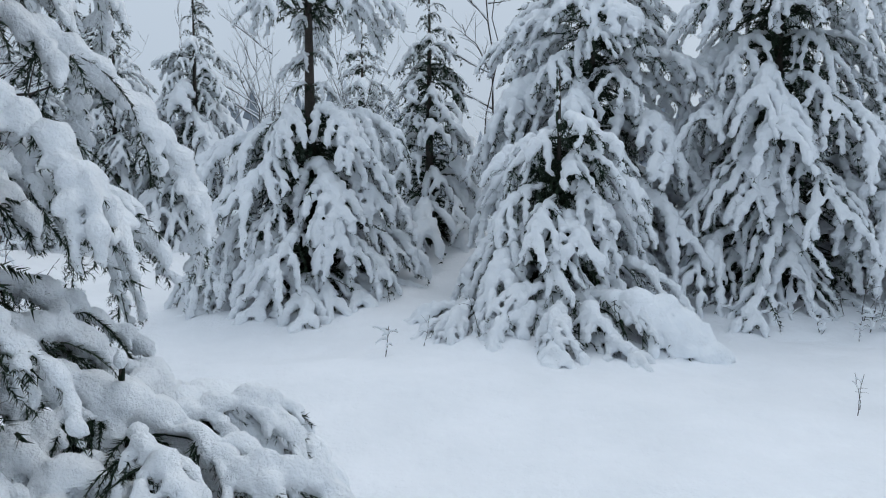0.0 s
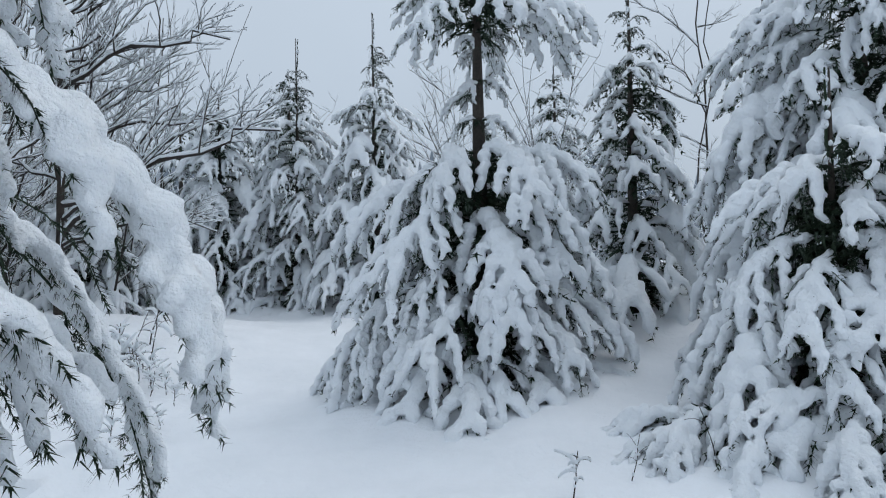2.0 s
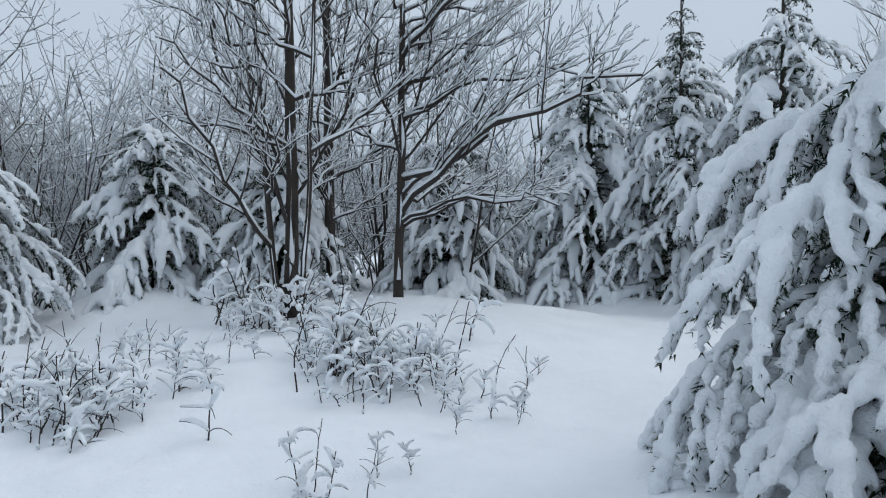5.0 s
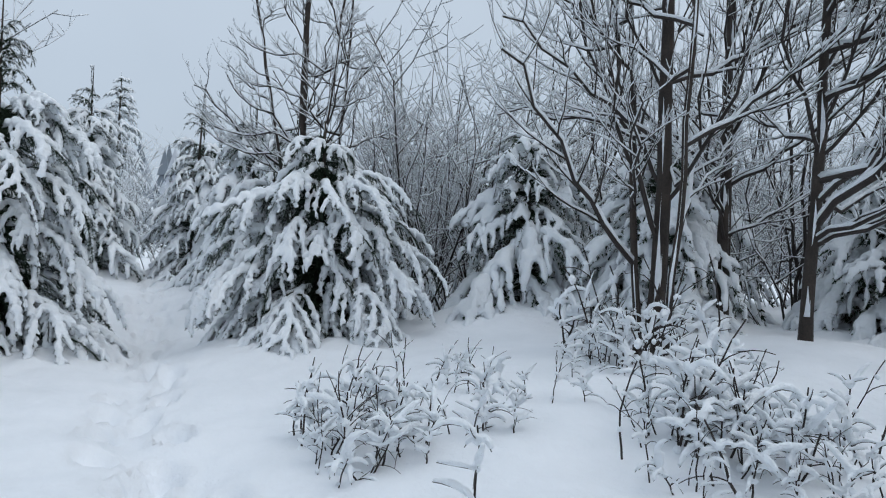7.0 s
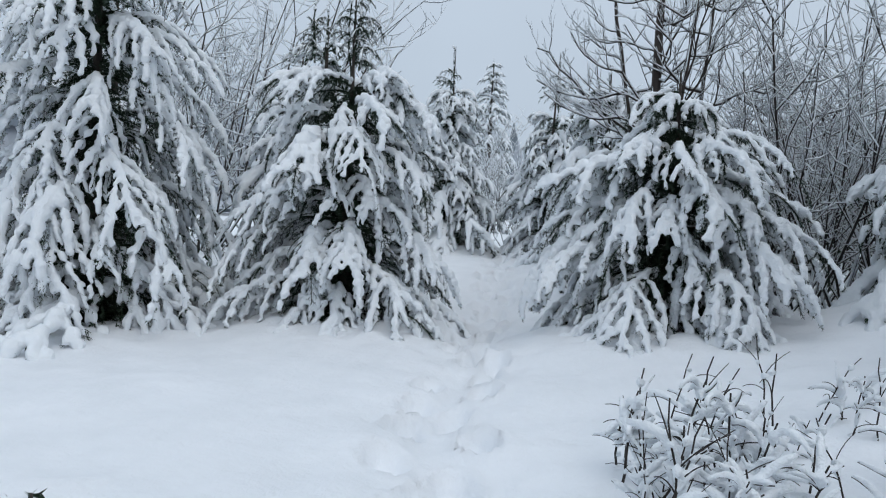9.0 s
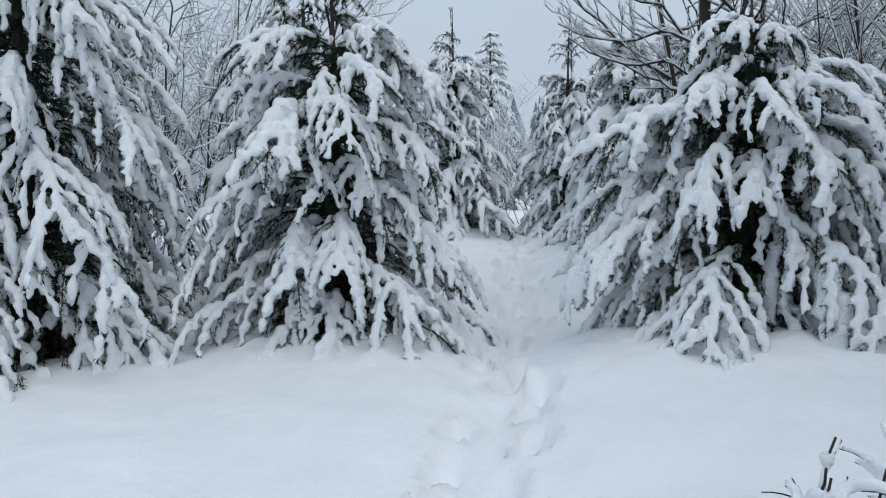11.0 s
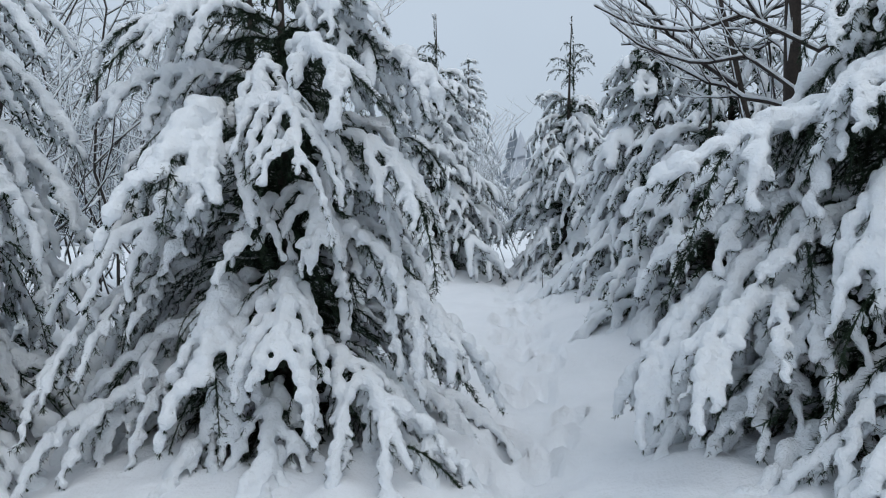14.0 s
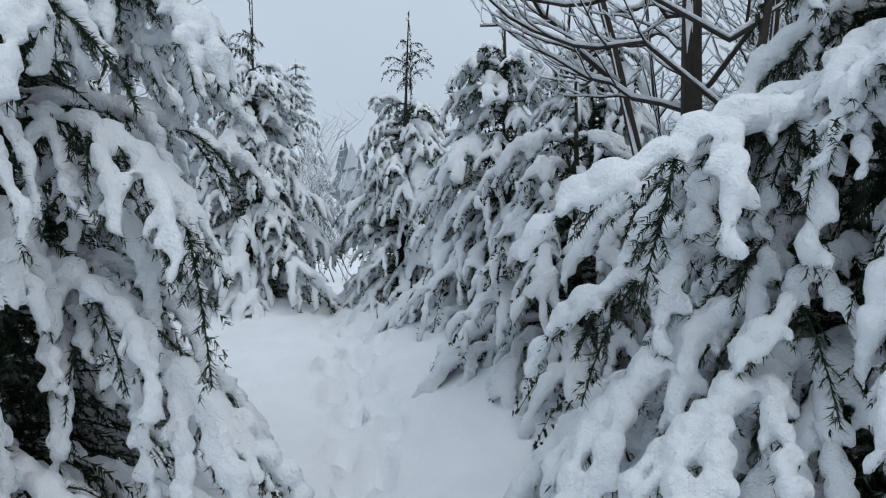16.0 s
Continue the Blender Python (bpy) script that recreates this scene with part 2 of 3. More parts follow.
    # dark hanging twigs below the load
    for k in range({0: 12, 1: 6, 2: 4, 3: 14}[lod]):
        s = r.uniform(0.02, 0.55)
        i = min(int(s * 10), 9)
        st = main[i] + (main[i + 1] - main[i]) * (s * 10 - i)
        hang = axis(st, r.uniform(-2.0, 2.0), -5, -80, r.uniform(0.16, 0.38) * (0.5 + 0.5 * length), 5)
        v, f = needle_rows(hang, per_m, size, r, wide)
        green.add(v, f)
        hang = resample(hang, (4, 3, 2, 5)[lod])
        green.tube(hang, np.linspace(0.0035, 0.0015, len(hang)), 3, cap=False)
    g = green.mesh("bough", NEEDLES, smooth=False)
    w = merged_snow(white, "snow_load", voxel, ratio, 0.016 if lod == 2 else 0.011, SNOW)
    return {"green": g, "snow": w, "length": length, "tip": main[-1]}


BOUGHS = {}
LIGHT_LOADS = (1, 4)
for lod in (0, 1, 2, 3):
    count = (6, 5, 3, 5)[lod]
    for k in range(count):
        much = (1.0, 0.8, 1.2, 0.95, 0.7, 1.1)[k] * (1.16, 1.32, 1.3, 1.02)[lod]
        steep = (-50, -58, -68, -42, -72, -54)[k]
        BOUGHS.setdefault((lod, "huge"), []).append(grow_bough(100 * lod + 80 + k, 1.55, 12, steep, 8, 0.049 * much, lod))
        BOUGHS.setdefault((lod, "long"), []).append(grow_bough(100 * lod + k, 1.15, 12, steep, 7, 0.047 * much, lod))
        BOUGHS.setdefault((lod, "mid"), []).append(grow_bough(100 * lod + 20 + k, 0.8, 16, steep, 6, 0.042 * much, lod))
        BOUGHS.setdefault((lod, "short"), []).append(grow_bough(100 * lod + 40 + k, 0.45, 24, steep, 4, 0.034 * much, lod, 0.25))
        if lod in (0, 3) and k < 3:
            BOUGHS.setdefault((lod, "heavy"), []).append(grow_bough(100 * lod + 60 + k, 0.75, 20, -70, 10, 0.055, lod, 0.0, 0.1, 0.22))

FRONDS = {lod: [grow_bough(700 + 10 * lod + k, (0.6, 0.5, 0.7)[k], (50, 38, 62)[k], (-55, -70, -35)[k], 2, 0.015, lod, 0.4, 0.5) for k in range(3)] for lod in (0, 1, 2, 3)}
TREES = []


def ground_z(x, y):
    """Height of the snow: a smooth lie of the land with small swells."""
    num = den = 0.0
    for ax, ay, az in LAND:
        w = 1.0 / ((x - ax) ** 2 + (y - ay) ** 2 + 0.8) ** 1.6
        num, den = num + w * az, den + w
    return num / den


LAND = [
    (0, -3, 0.0), (0, 0.5, -0.02), (0, 3, 0.0), (-1.4, 7.0, 0.02), (1, 6.2, 0.08), (4, 6.5, 0.12), (-4.2, 7.5, 0.22), (-0.4, 10.3, 0.7),
    (-7.7, 14, 0.36), (-3, 5, 0.0), (-6, 5, 0.0), (-7.6, 8.3, 0.55), (-7.2, 9.6, 0.82), (-10.5, 8.3, 0.66), (-9.8, 5.6, 0.22),
    (-9.7, 2.5, -0.02), (-9.3, 0.2, -0.2), (-11.4, 4, 0.03), (-17, 3.2, 0.45), (-15.5, 4.8, 0.5), (-19, 1.5, 0.55), (-6.5, 18, 0.2),
    (3, 18, 0.4), (-13, 13, 0.7), (-8, 4.2, 0.0), (-12, -6, -0.1), (8, 2, 0.1), (-0.4, 7.25, 0.26), (0.25, 6.6, 0.28),
]


def spruce(x, y, h, r, seed, lod, label, z0=0.35, gap=None, whorl=0.3, per=6, lean=(0, 0), power=0.85, top=0.45, leader=0.5, fat=1.0, thin=0.08, heavy=0.0, scarce=0.15, profile=None, shoots=()):
    """A young spruce: trunk, whorls of laden boughs that shorten upwards, and a thin leader."""
    q = np.random.default_rng(seed)
    gz = ground_z(x, y)
    root = tagged(new("spruce_tree"), label, "tree", "snow-laden spruces")
    root.location = (x, y, gz - 0.05)
    TREES.append((x, y, r))
    stem = Raw()
    zs = np.linspace(-0.1, h, 9)
    pts = np.stack([lean[0] * (zs / h) ** 2, lean[1] * (zs / h) ** 2, zs], 1)
    stem.tube(pts, np.interp(zs, [0, h - leader, h], [0.022 * h, 0.011 + 0.002 * h, 0.006]), 8)
    part("trunk", stem.mesh("trunk", BARK), root)
    inner = Raw()
    for k in range(int({0: 440, 1: 110, 2: 40, 3: 360}[lod] * min(1.0, h * r / 2.5)) if heavy < 0.5 else 10):
        zz = z0 * 0.5 + (h - leader - 0.3 * min(1.0, 0.5 * h) - z0 * 0.5) * q.random() ** 1.3
        if gap and gap[0] < zz < gap[1]:
            continue
        f = zz / h
        reach = (r * (1 - f) ** power) * q.uniform(0.35, 0.85) + 0.08
        twig = axis((lean[0] * f * f, lean[1] * f * f, zz), q.uniform(0, 6.28), q.uniform(-5, 30), q.uniform(-70, -25), reach, 5)
        gv, gf = needle_rows(twig, (80, 40, 14, 110)[lod], (0.05, 0.06, 0.09, 0.042)[lod], q, (0.0085, 0.012, 0.02, 0.0055)[lod])
        inner.add(gv, gf)
        inner.tube(twig[::2], np.linspace(0.009, 0.002, len(twig[::2])), 3, cap=False)
    part("inner_foliage", inner.mesh("inner_foliage", NEEDLES, False), root, label="dark snowless inner twigs")["kind"] = "stuff"
    z = z0
    turn = q.uniform(0, 6.28)
    while z < h - leader:
        t = (z - z0) / (h - z0)
        want = r * (1 - t) ** power + 0.18
        if profile:
            want = float(np.interp(z, [p[0] for p in profile], [p[1] for p in profile]))
        neck = gap and gap[0] < z < gap[1]
        if neck:
            want = 0.26
        n = 3 if neck else per if t < 0.7 else max(4, per - 1)
        for k in range(n):
            if q.random() < thin:
                continue
            a = turn + 2 * math.pi * (k + q.uniform(-0.3, 0.3)) / n
            ln = want * q.uniform(0.75, 1.15)
            zz = z + q.uniform(-0.12, 0.12)
            up = q.uniform(-10, 10) + (8 if t > 0.6 else 0) + (top * 20 if t > 0.75 else 0)
            for trial in range(6):
                kind = "heavy" if q.random() < heavy else "huge" if ln > 1.2 else "long" if ln > 0.85 else "mid" if ln > 0.5 else "short"
                lib = BOUGHS[lod, kind]
                b = lib[LIGHT_LOADS[q.integers(2)] % len(lib)] if q.random() < scarce else lib[q.integers(len(lib))]
                sc = ln / (math.hypot(b["tip"][0], b["tip"][2]) * 0.9)
                low = zz + sc * (b["tip"][2] * math.cos(radians(up)) + b["tip"][0] * math.sin(radians(up)))
                if low > -0.14:
                    break
                if trial < 3:
                    up = min(up + 7, 20)
                else:
                    ln *= 0.82
            f = zz / h
            m = Matrix.Translation((lean[0] * f * f, lean[1] * f * f, zz)) @ pose(0, 0, 0, q.uniform(-14, 14), -up, math.degrees(a)) @ Matrix.Diagonal((sc, sc * q.uniform(0.85, 1.15), sc * fat, 1))
            bo = part("bough", b["green"], root, m)
            part("snow_load", b["snow"], bo)
        turn += 0.55 + q.uniform(-0.2, 0.2)
        z += whorl * q.uniform(0.85, 1.15) * (1.2 if lod in (0, 3) and h > 1 else 1.0) * (1.0 if t < 0.6 else 0.85)
    # thin needled leaders with a rime of snow, and curved fronds on the long ones
    for dx, dy, top_z, ln in [(0.0, 0.0, h, leader)] + list(shoots):
        arms = int(ln / 0.085) if ln >= 0.6 else 0
        for k in range(arms):
            b = FRONDS[lod][q.integers(3)]
            up = 0.05 + 0.55 * k / arms
            zz = top_z - ln * (1 - up)
            sc = q.uniform(0.55, 1.0) * (1.0 - 0.7 * up) * min(1.0, ln)
            m = Matrix.Translation((lean[0] + dx, lean[1] + dy, zz)) @ pose(0, 0, 0, 0, -q.uniform(-10, 25), q.uniform(0, 360)) @ Matrix.Scale(sc, 4)
            bo = part("bough", b["green"], root, m)
            part("snow_load", b["snow"], bo)
        rime = Raw()
        lp = np.array([(lean[0] + dx, lean[1] + dy, top_z - ln * (1 - u)) for u in np.linspace(-0.15, 1, 9)])
        lp[:, :2] += np.cumsum(q.normal(0, 0.012 * ln, (9, 2)), axis=0)
        for k in range(int(ln / 0.07)):
            c = lp[0] + (lp[-1] - lp[0]) * q.random()
            c = np.array([np.interp(c[2], lp[:, 2], lp[:, 0]), np.interp(c[2], lp[:, 2], lp[:, 1]), c[2]])
            w = q.uniform(0.012, 0.026)
            c[:2] += q.normal(0, 0.012, 2)
            rime.tube([c - (0, 0, w * 1.3), c - (0, 0, w * 0.5), c + (0, 0, w * 0.6), c + (0, 0, w * 1.3)], [w * 0.5, w, w * 0.9, w * 0.3], 6)
        gv, gf = needle_rows(lp, 60 if lod == 2 else 260, 0.032, q, 0.004)
        tip = Raw()
        tip.add(gv, gf)
        tip.tube(lp, np.linspace(0.012, 0.006, 9), 5, cap=False)
        lo = part("leader", tip.mesh("leader", NEEDLES, False), root)
        part("snow_load", rime.mesh("snow_load", SNOW), lo)
    return root



# ---- bare broad-leaved trees with snow along their limbs ----
def grow_limb(seed, length, p0, p1, lod, thick, snow=1.0):
    """A bare limb along +X with side branches and a ridge of snow on what lies flat."""
    r = np.random.default_rng(seed)
    wood, white = Raw(), Raw()

    def run(start, yaw, a, b, ln, rad, level):
        n = (8, 5, 3, 2)[level] if lod == 0 else (5, 3, 2)[level]
        line = axis(start, yaw, a, b, ln, n)
        line[1:] += np.cumsum(r.normal(0, ln * 0.035 * (8 / n) ** -0.5, (n, 3)), axis=0)
        rr = np.linspace(rad, rad * (0.35 if level < 2 else 0.5), n + 1)
        wood.tube(line, rr, (6, 4, 3, 3)[level] if lod == 0 else 3, cap=False)
        d = np.gradient(line, axis=0)
        flat = np.hypot(d[:, 0], d[:, 1]) / (np.linalg.norm(d, axis=1) + 1e-9)
        sr = (rr * 0.72 + 0.0055) * snow * np.clip(flat * 1.25, 0.45 if lod < 2 else 0.8, 1.1) * r.uniform(0.75, 1.2, n + 1)
        up = line.copy()
        up[:, 2] += rr * 0.75 + sr * 0.75
        white.tube(up, sr, (5, 4, 3, 3)[level] if lod == 0 else 3, cap=level == 0)
        if level < (3 if lod == 0 else 2):
            kids = (9, 4, 2)[level] if lod == 0 else (7, 3)[level] if lod == 1 else (9, 3)[level]
            for k in range(kids):
                s = 0.18 + 0.8 * (k + r.random()) / kids
                i = min(int(s * n), n - 1)
                st = line[i] + (line[i + 1] - line[i]) * (s * n - i)
                side = 1 if k % 2 else -1
                run(st, yaw + (side if lod < 2 else r.uniform(0.3, 5.0)) * radians(r.uniform(20, 60)), *((a + r.uniform(-15, 30), b + r.uniform(-15, 35)) if lod < 2 else (a - r.uniform(15, 55), b - r.uniform(0, 40))), ln * r.uniform(0.3, 0.55) * (1.1 - 0.5 * s), rr[i] * 0.55, level + 1)

    run((0, 0, 0), 0, p0, p1, length, thick, 0)
    return wood.mesh("limb", TWIG), white.mesh("snow_ridge", SNOW)


LIMB_KINDS = {lod: [grow_limb(300 + 10 * lod + k, 2.0, (25, 40, 15, 50, 30)[k], (45, 25, 30, 70, 5)[k], lod, 0.02, 1.0) for k in range(5)] for lod in (0, 1)}


STEM_KINDS = [grow_limb(340 + k, (3.2, 2.6, 3.6, 2.9)[k], (80, 72, 85, 66)[k], (78, 88, 72, 84)[k], 2, 0.017, 1.0) for k in range(4)]


def shrub(x, y, seed, stems, size):
    """A clump of upright rods from one stool, each with many fine twigs."""
    q = np.random.default_rng(seed)
    root = tagged(new("bare_shrub"), "dense bare shrub with snow on every twig", "shrub", "bare shrubs of the thicket")
    root.location = (x, y, ground_z(x, y) - 0.08)
    for k in range(stems):
        wood, white = STEM_KINDS[q.integers(4)]
        m = Matrix.Translation((q.normal(0, 0.3), q.normal(0, 0.3), 0)) @ pose(0, 0, 0, 0, q.uniform(-4, 16), q.uniform(0, 360)) @ Matrix.Scale(size * q.uniform(0.7, 1.2), 4)
        lo = part("stem", wood, root, m)
        part("snow_ridge", white, lo, label="ridge of fresh snow")
    return root


def bare_tree(x, y, h, rad, seed, lod, label, limbs=14, slim=(0.35, 0.6), z0=0.9, lean=(0, 0), facing=None, reach=1.0, z=None, stems=1):
    q = np.random.default_rng(seed)
    root = tagged(new("bare_tree"), label, "tree", "bare trees with snow on their limbs")
    root.location = (x, y, (ground_z(x, y) if z is None else z) - 0.1)
    for k in range(stems):
        stem = Raw()
        zs = np.linspace(-0.1, h, 14)
        lx, ly = (lean[0], lean[1]) if k == 0 else q.normal(0, 0.14 * h, 2)
        off = np.array((0, 0)) if k == 0 else q.normal(0, 0.16, 2)
        f = np.clip(zs / h, 0, 1)
        pts = np.stack([off[0] + lx * f, off[1] + ly * f, zs], 1)
        pts[:, :2] += np.cumsum(q.normal(0, 0.014 if lod == 0 else 0.045, (14, 2)), axis=0)
        rr = np.interp(f, [0, 0.06, 1], [1.3, 1.0, 0.35]) * rad * (1 if k == 0 else q.uniform(*slim))
        stem.tube(pts, rr, 10 if lod == 0 else 6)
        tk = part("trunk", stem.mesh("trunk", BROWN_BARK if lod == 0 else TWIG), root)
        # snow driven against one side of the stem
        rime = Raw()
        blown = pts[1:].copy()
        blown[:, 0] += rr[1:] * (0.75 if lod else 0.5)
        blown[:, 1] -= rr[1:] * (0.55 if lod else 0.35)
        rime.tube(blown, rr[1:] * (0.62 * q.uniform(0.6, 1.15, 13) if lod else 0.66 * q.uniform(0.15, 1.0, 13)), 5)
        part("snow_ridge", rime.mesh("snow_ridge", SNOW), tk, label="snow blown against the bark")
        for j in range(limbs if k == 0 else limbs // 2):
            t = (j + q.random()) / (limbs if k == 0 else limbs // 2)
            zz = z0 + (h * 0.97 - z0) * t
            at = [np.interp(zz, zs, pts[:, c]) for c in (0, 1)]
            a = q.uniform(0, 360) if facing is None or q.random() < 0.25 else facing + q.normal(0, 38)
            wood, white = LIMB_KINDS[lod][q.integers(5)]
            sc = reach * q.uniform(0.7, 1.2) * (1.15 - 0.5 * t)
            m = Matrix.Translation((at[0], at[1], zz)) @ pose(0, 0, 0, 0, -q.uniform(-12, 14), a) @ Matrix.Scale(sc, 4)
            lo = part("limb", wood, root, m)
            part("snow_ridge", white, lo, label="ridge of fresh snow")
    return root


# ---- dry weeds that stick out of the snow ----
def grow_stem(seed, h, twigs, load):
    r = np.random.default_rng(seed)
    wood, white = Raw(), Raw()
    line = axis((0, 0, -0.08), r.uniform(0, 6.28), 88, r.uniform(55, 95), h, 7)
    line[1:, :2] += np.cumsum(r.normal(0, 0.008, (7, 2)), axis=0)
    wood.tube(line, np.linspace(0.006, 0.003, 8), 4, cap=False)
    for k in range(twigs):
        s = r.uniform(0.3, 0.98)
        i = min(int(s * 7), 6)
        tw = axis(line[i], r.uniform(0, 6.28), r.uniform(10, 70), r.uniform(-60, 60), r.uniform(0.06, 0.2), 5)
        wood.tube(tw, np.linspace(0.0032, 0.0018, 6), 3, cap=False)
        if r.random() < load:
            rad = np.interp(np.linspace(0, 1, 6), [0, 0.5, 1], [0.5, 1, 0.5]) * r.uniform(0.0105, 0.025)
            up = tw.copy()
            up[:, 2] += rad * 0.8
            white.tube(up, rad, 6)
    for k in range(5):
        i = r.integers(1, 7)
        c = line[i] + np.array((*r.normal(0, 0.006, 2), 0.004))
        w = r.uniform(0.01, 0.024)
        white.tube([c - (0, 0, w), c, c + (0.3 * w, 0, w)], [w * 0.5, w, w * 0.4], 6)
    return wood.mesh("stem", TWIG), merged_snow(white, "snow_clump", 0.008, 0.2, 0.004, SNOW)


STEMS = [grow_stem(400 + k, (0.3, 0.42, 0.36, 0.5, 0.24, 0.62, 0.34, 0.5)[k], (9, 11, 10, 5, 12, 3, 14, 4)[k], (0.75, 0.75, 0.8, 0.5, 0.85, 0.2, 0.9, 0.4)[k]) for k in range(8)]


def weed_bush(x, y, wide, deep, count, seed, label, size=1.0):
    q = np.random.default_rng(seed)
    gz = ground_z(x, y)
    root = tagged(new("dry_weeds"), label, "plant", "dry weeds in the snow")
    root.location = (x, y, gz)
    for k in range(count):
        dx, dy = q.normal(0, wide), q.normal(0, deep)
        wood, white = STEMS[q.integers(len(STEMS))]
        m = Matrix.Translation((dx, dy, ground_z(x + dx, y + dy) - gz + 0.03)) @ pose(0, 0, 0, q.normal(0, 9), q.normal(0, 9), q.uniform(0, 360)) @ Matrix.Scale(size * q.uniform(0.7, 1.25), 4)
        st = part("stem", wood, root, m)
        part("snow_clump", white, st, label="clumps of fresh snow on twigs")
    return root

# ---- the spruces, in order of the walk ----
NEAR = spruce(-1.9, 2.85, 4.0, 0.95, 1, 3, "spruce with boughs bent low under thick snow, beside the trail", z0=0.4, whorl=0.3, per=6, scarce=0.0)
# the long boughs that this one stretches out over the trail: start height, bearing, length, pitches, load
for k, (bz, by, bl, bp0, bp1, load) in enumerate([(2.05, 53, 1.78, 5, -78, 0.055), (1.85, 81, 2.15, 5, -82, 0.036), (0.8, 52, 1.6, 5, -52, 0.055), (2.7, 66, 1.4, 15, -86, 0.04), (0.75, 22, 1.35, 8, -50, 0.06)]):
    b = grow_bough(900 + k, bl, bp0, bp1, 6, load, 3, 0.1, 0.15, finger=0.55)
    bo = part("bough", b["green"], NEAR, pose(0, 0, bz, 0, 0, by))
    part("snow_load", b["snow"], bo)
spruce(-1.12, 3.05, 0.85, 0.7, 31, 3, "low young spruce buried under pillows of snow", z0=0.4, whorl=0.17, per=7, leader=0.1, heavy=0.5, thin=0.0, scarce=0.0)
spruce(-1.52, 8.35, 4.5, 1.3, 2, 0, "tall spruce with a bare neck under its snowy top", z0=0.22, gap=(2.12, 3.1), whorl=0.25, per=8, leader=0.55, thin=0.0, scarce=0.1,
       profile=[(0.2, 1.25), (1.0, 1.15), (1.6, 1.0), (2.1, 0.85), (3.1, 0.75), (3.35, 0.7), (3.5, 0.4), (4.3, 0.22)])
spruce(0.92, 7.27, 2.35, 1.0, 3, 0, "small dense spruce under heaped snow with a bare stick top", z0=0.3, whorl=0.22, per=8, leader=0.5, thin=0.0, profile=[(0.3, 0.9), (0.9, 0.85), (1.5, 0.6), (1.9, 0.4)])
spruce(1.5, 8.9, 3.75, 1.15, 4, 0, "spruce with a rounded top wholly coated with snow", z0=0.3, whorl=0.26, per=8, leader=0.3, thin=0.0, scarce=0.0, profile=[(0.3, 1.3), (2.0, 1.2), (2.8, 0.95), (3.4, 0.55)])
spruce(3.4, 8.6, 5.0, 1.5, 5, 0, "broad dark spruce with drooping snowy boughs", z0=0.28, whorl=0.27, per=8, power=0.6, thin=0.0, scarce=0.4)
spruce(5.4, 8.4, 4.6, 1.4, 6, 1, "broad spruce bowed down with snow")
spruce(-0.35, 10.4, 3.7, 0.9, 7, 1, "slim spruce with sparse snowy upper arms", whorl=0.25, per=6, leader=0.8, profile=[(0.3, 0.95), (1.6, 0.65), (1.9, 0.45), (3.0, 0.3)])
spruce(-6.5, 14.7, 5.2, 1.2, 8, 1, "slender spruce with a long bare leader at the clearing's edge", whorl=0.3, per=6, leader=1.5)
spruce(-4.85, 14.4, 5.4, 1.25, 27, 1, "slender spruce with a long bare leader at the clearing's edge", whorl=0.3, per=6, leader=1.5)
spruce(-9.8, 20.6, 6.4, 1.6, 9, 2, "slender spruce at the clearing's far edge", whorl=0.42)
spruce(-4.0, 17.0, 3.4, 1.4, 10, 2, "low snow-clad spruce at the clearing's edge", whorl=0.35)
spruce(-7.9, 14.3, 4.2, 1.2, 11, 1, "spruce with layered snowy boughs on the clearing", z0=0.25, whorl=0.25, per=7, scarce=0.0)
spruce(-9.2, 12.5, 2.7, 1.15, 12, 1, "low spruce hung with heavy snow behind bare trees", z0=0.25, whorl=0.22, per=7, power=0.6, scarce=0.0, leader=0.2)
spruce(-10.9, 8.4, 2.4, 0.95, 13, 1, "small drooping spruce in the thicket", z0=0.25, whorl=0.22, per=7, power=0.6, scarce=0.0, leader=0.15)
spruce(-9.9, 9.75, 2.3, 0.85, 22, 1, "small drooping spruce behind bare trunks", z0=0.25, whorl=0.22, per=7, power=0.6, scarce=0.0, leader=0.15)
spruce(-10.2, 13.6, 3.0, 1.2, 23, 1, "broad spruce hung with heavy snow behind bare trees", z0=0.25, whorl=0.24, per=7, power=0.6, scarce=0.0)
spruce(-10.5, 5.75, 2.7, 1.3, 214, 3, "broad low spruce with snow fingers hanging to the ground", z0=0.28, whorl=0.23, per=9, leader=0.2, top=-0.5, thin=0.0, scarce=0.0, profile=[(0.28, 1.25), (0.9, 1.22), (1.6, 1.12), (1.95, 0.9), (2.2, 0.5), (2.6, 0.3)])
spruce(-10.75, 2.1, 4.2, 1.3, 15, 3, "spruce with fanned snowy boughs beside the trail gap", z0=0.28, whorl=0.27, per=8, leader=1.15, scarce=0.15, thin=0.0, profile=[(0.28, 1.3), (0.9, 1.28), (1.7, 1.14), (2.5, 1.02), (3.0, 0.8), (3.3, 0.5)], shoots=[(0.1, -0.45, 3.9, 0.7)])
spruce(-9.7, -0.6, 5.0, 1.55, 16, 0, "large dark spruce with drooping snowy boughs", z0=0.28, whorl=0.32, per=8, power=0.5, scarce=0.75, thin=0.0)
spruce(-12.4, 0.9, 4.2, 1.2, 17, 1, "spruce standing close behind another")
spruce(-18.3, 0.95, 4.5, 1.0, 18, 1, "slim spruce with long bare leaders at the trail's end", leader=1.1, whorl=0.22, per=7, z0=0.25)
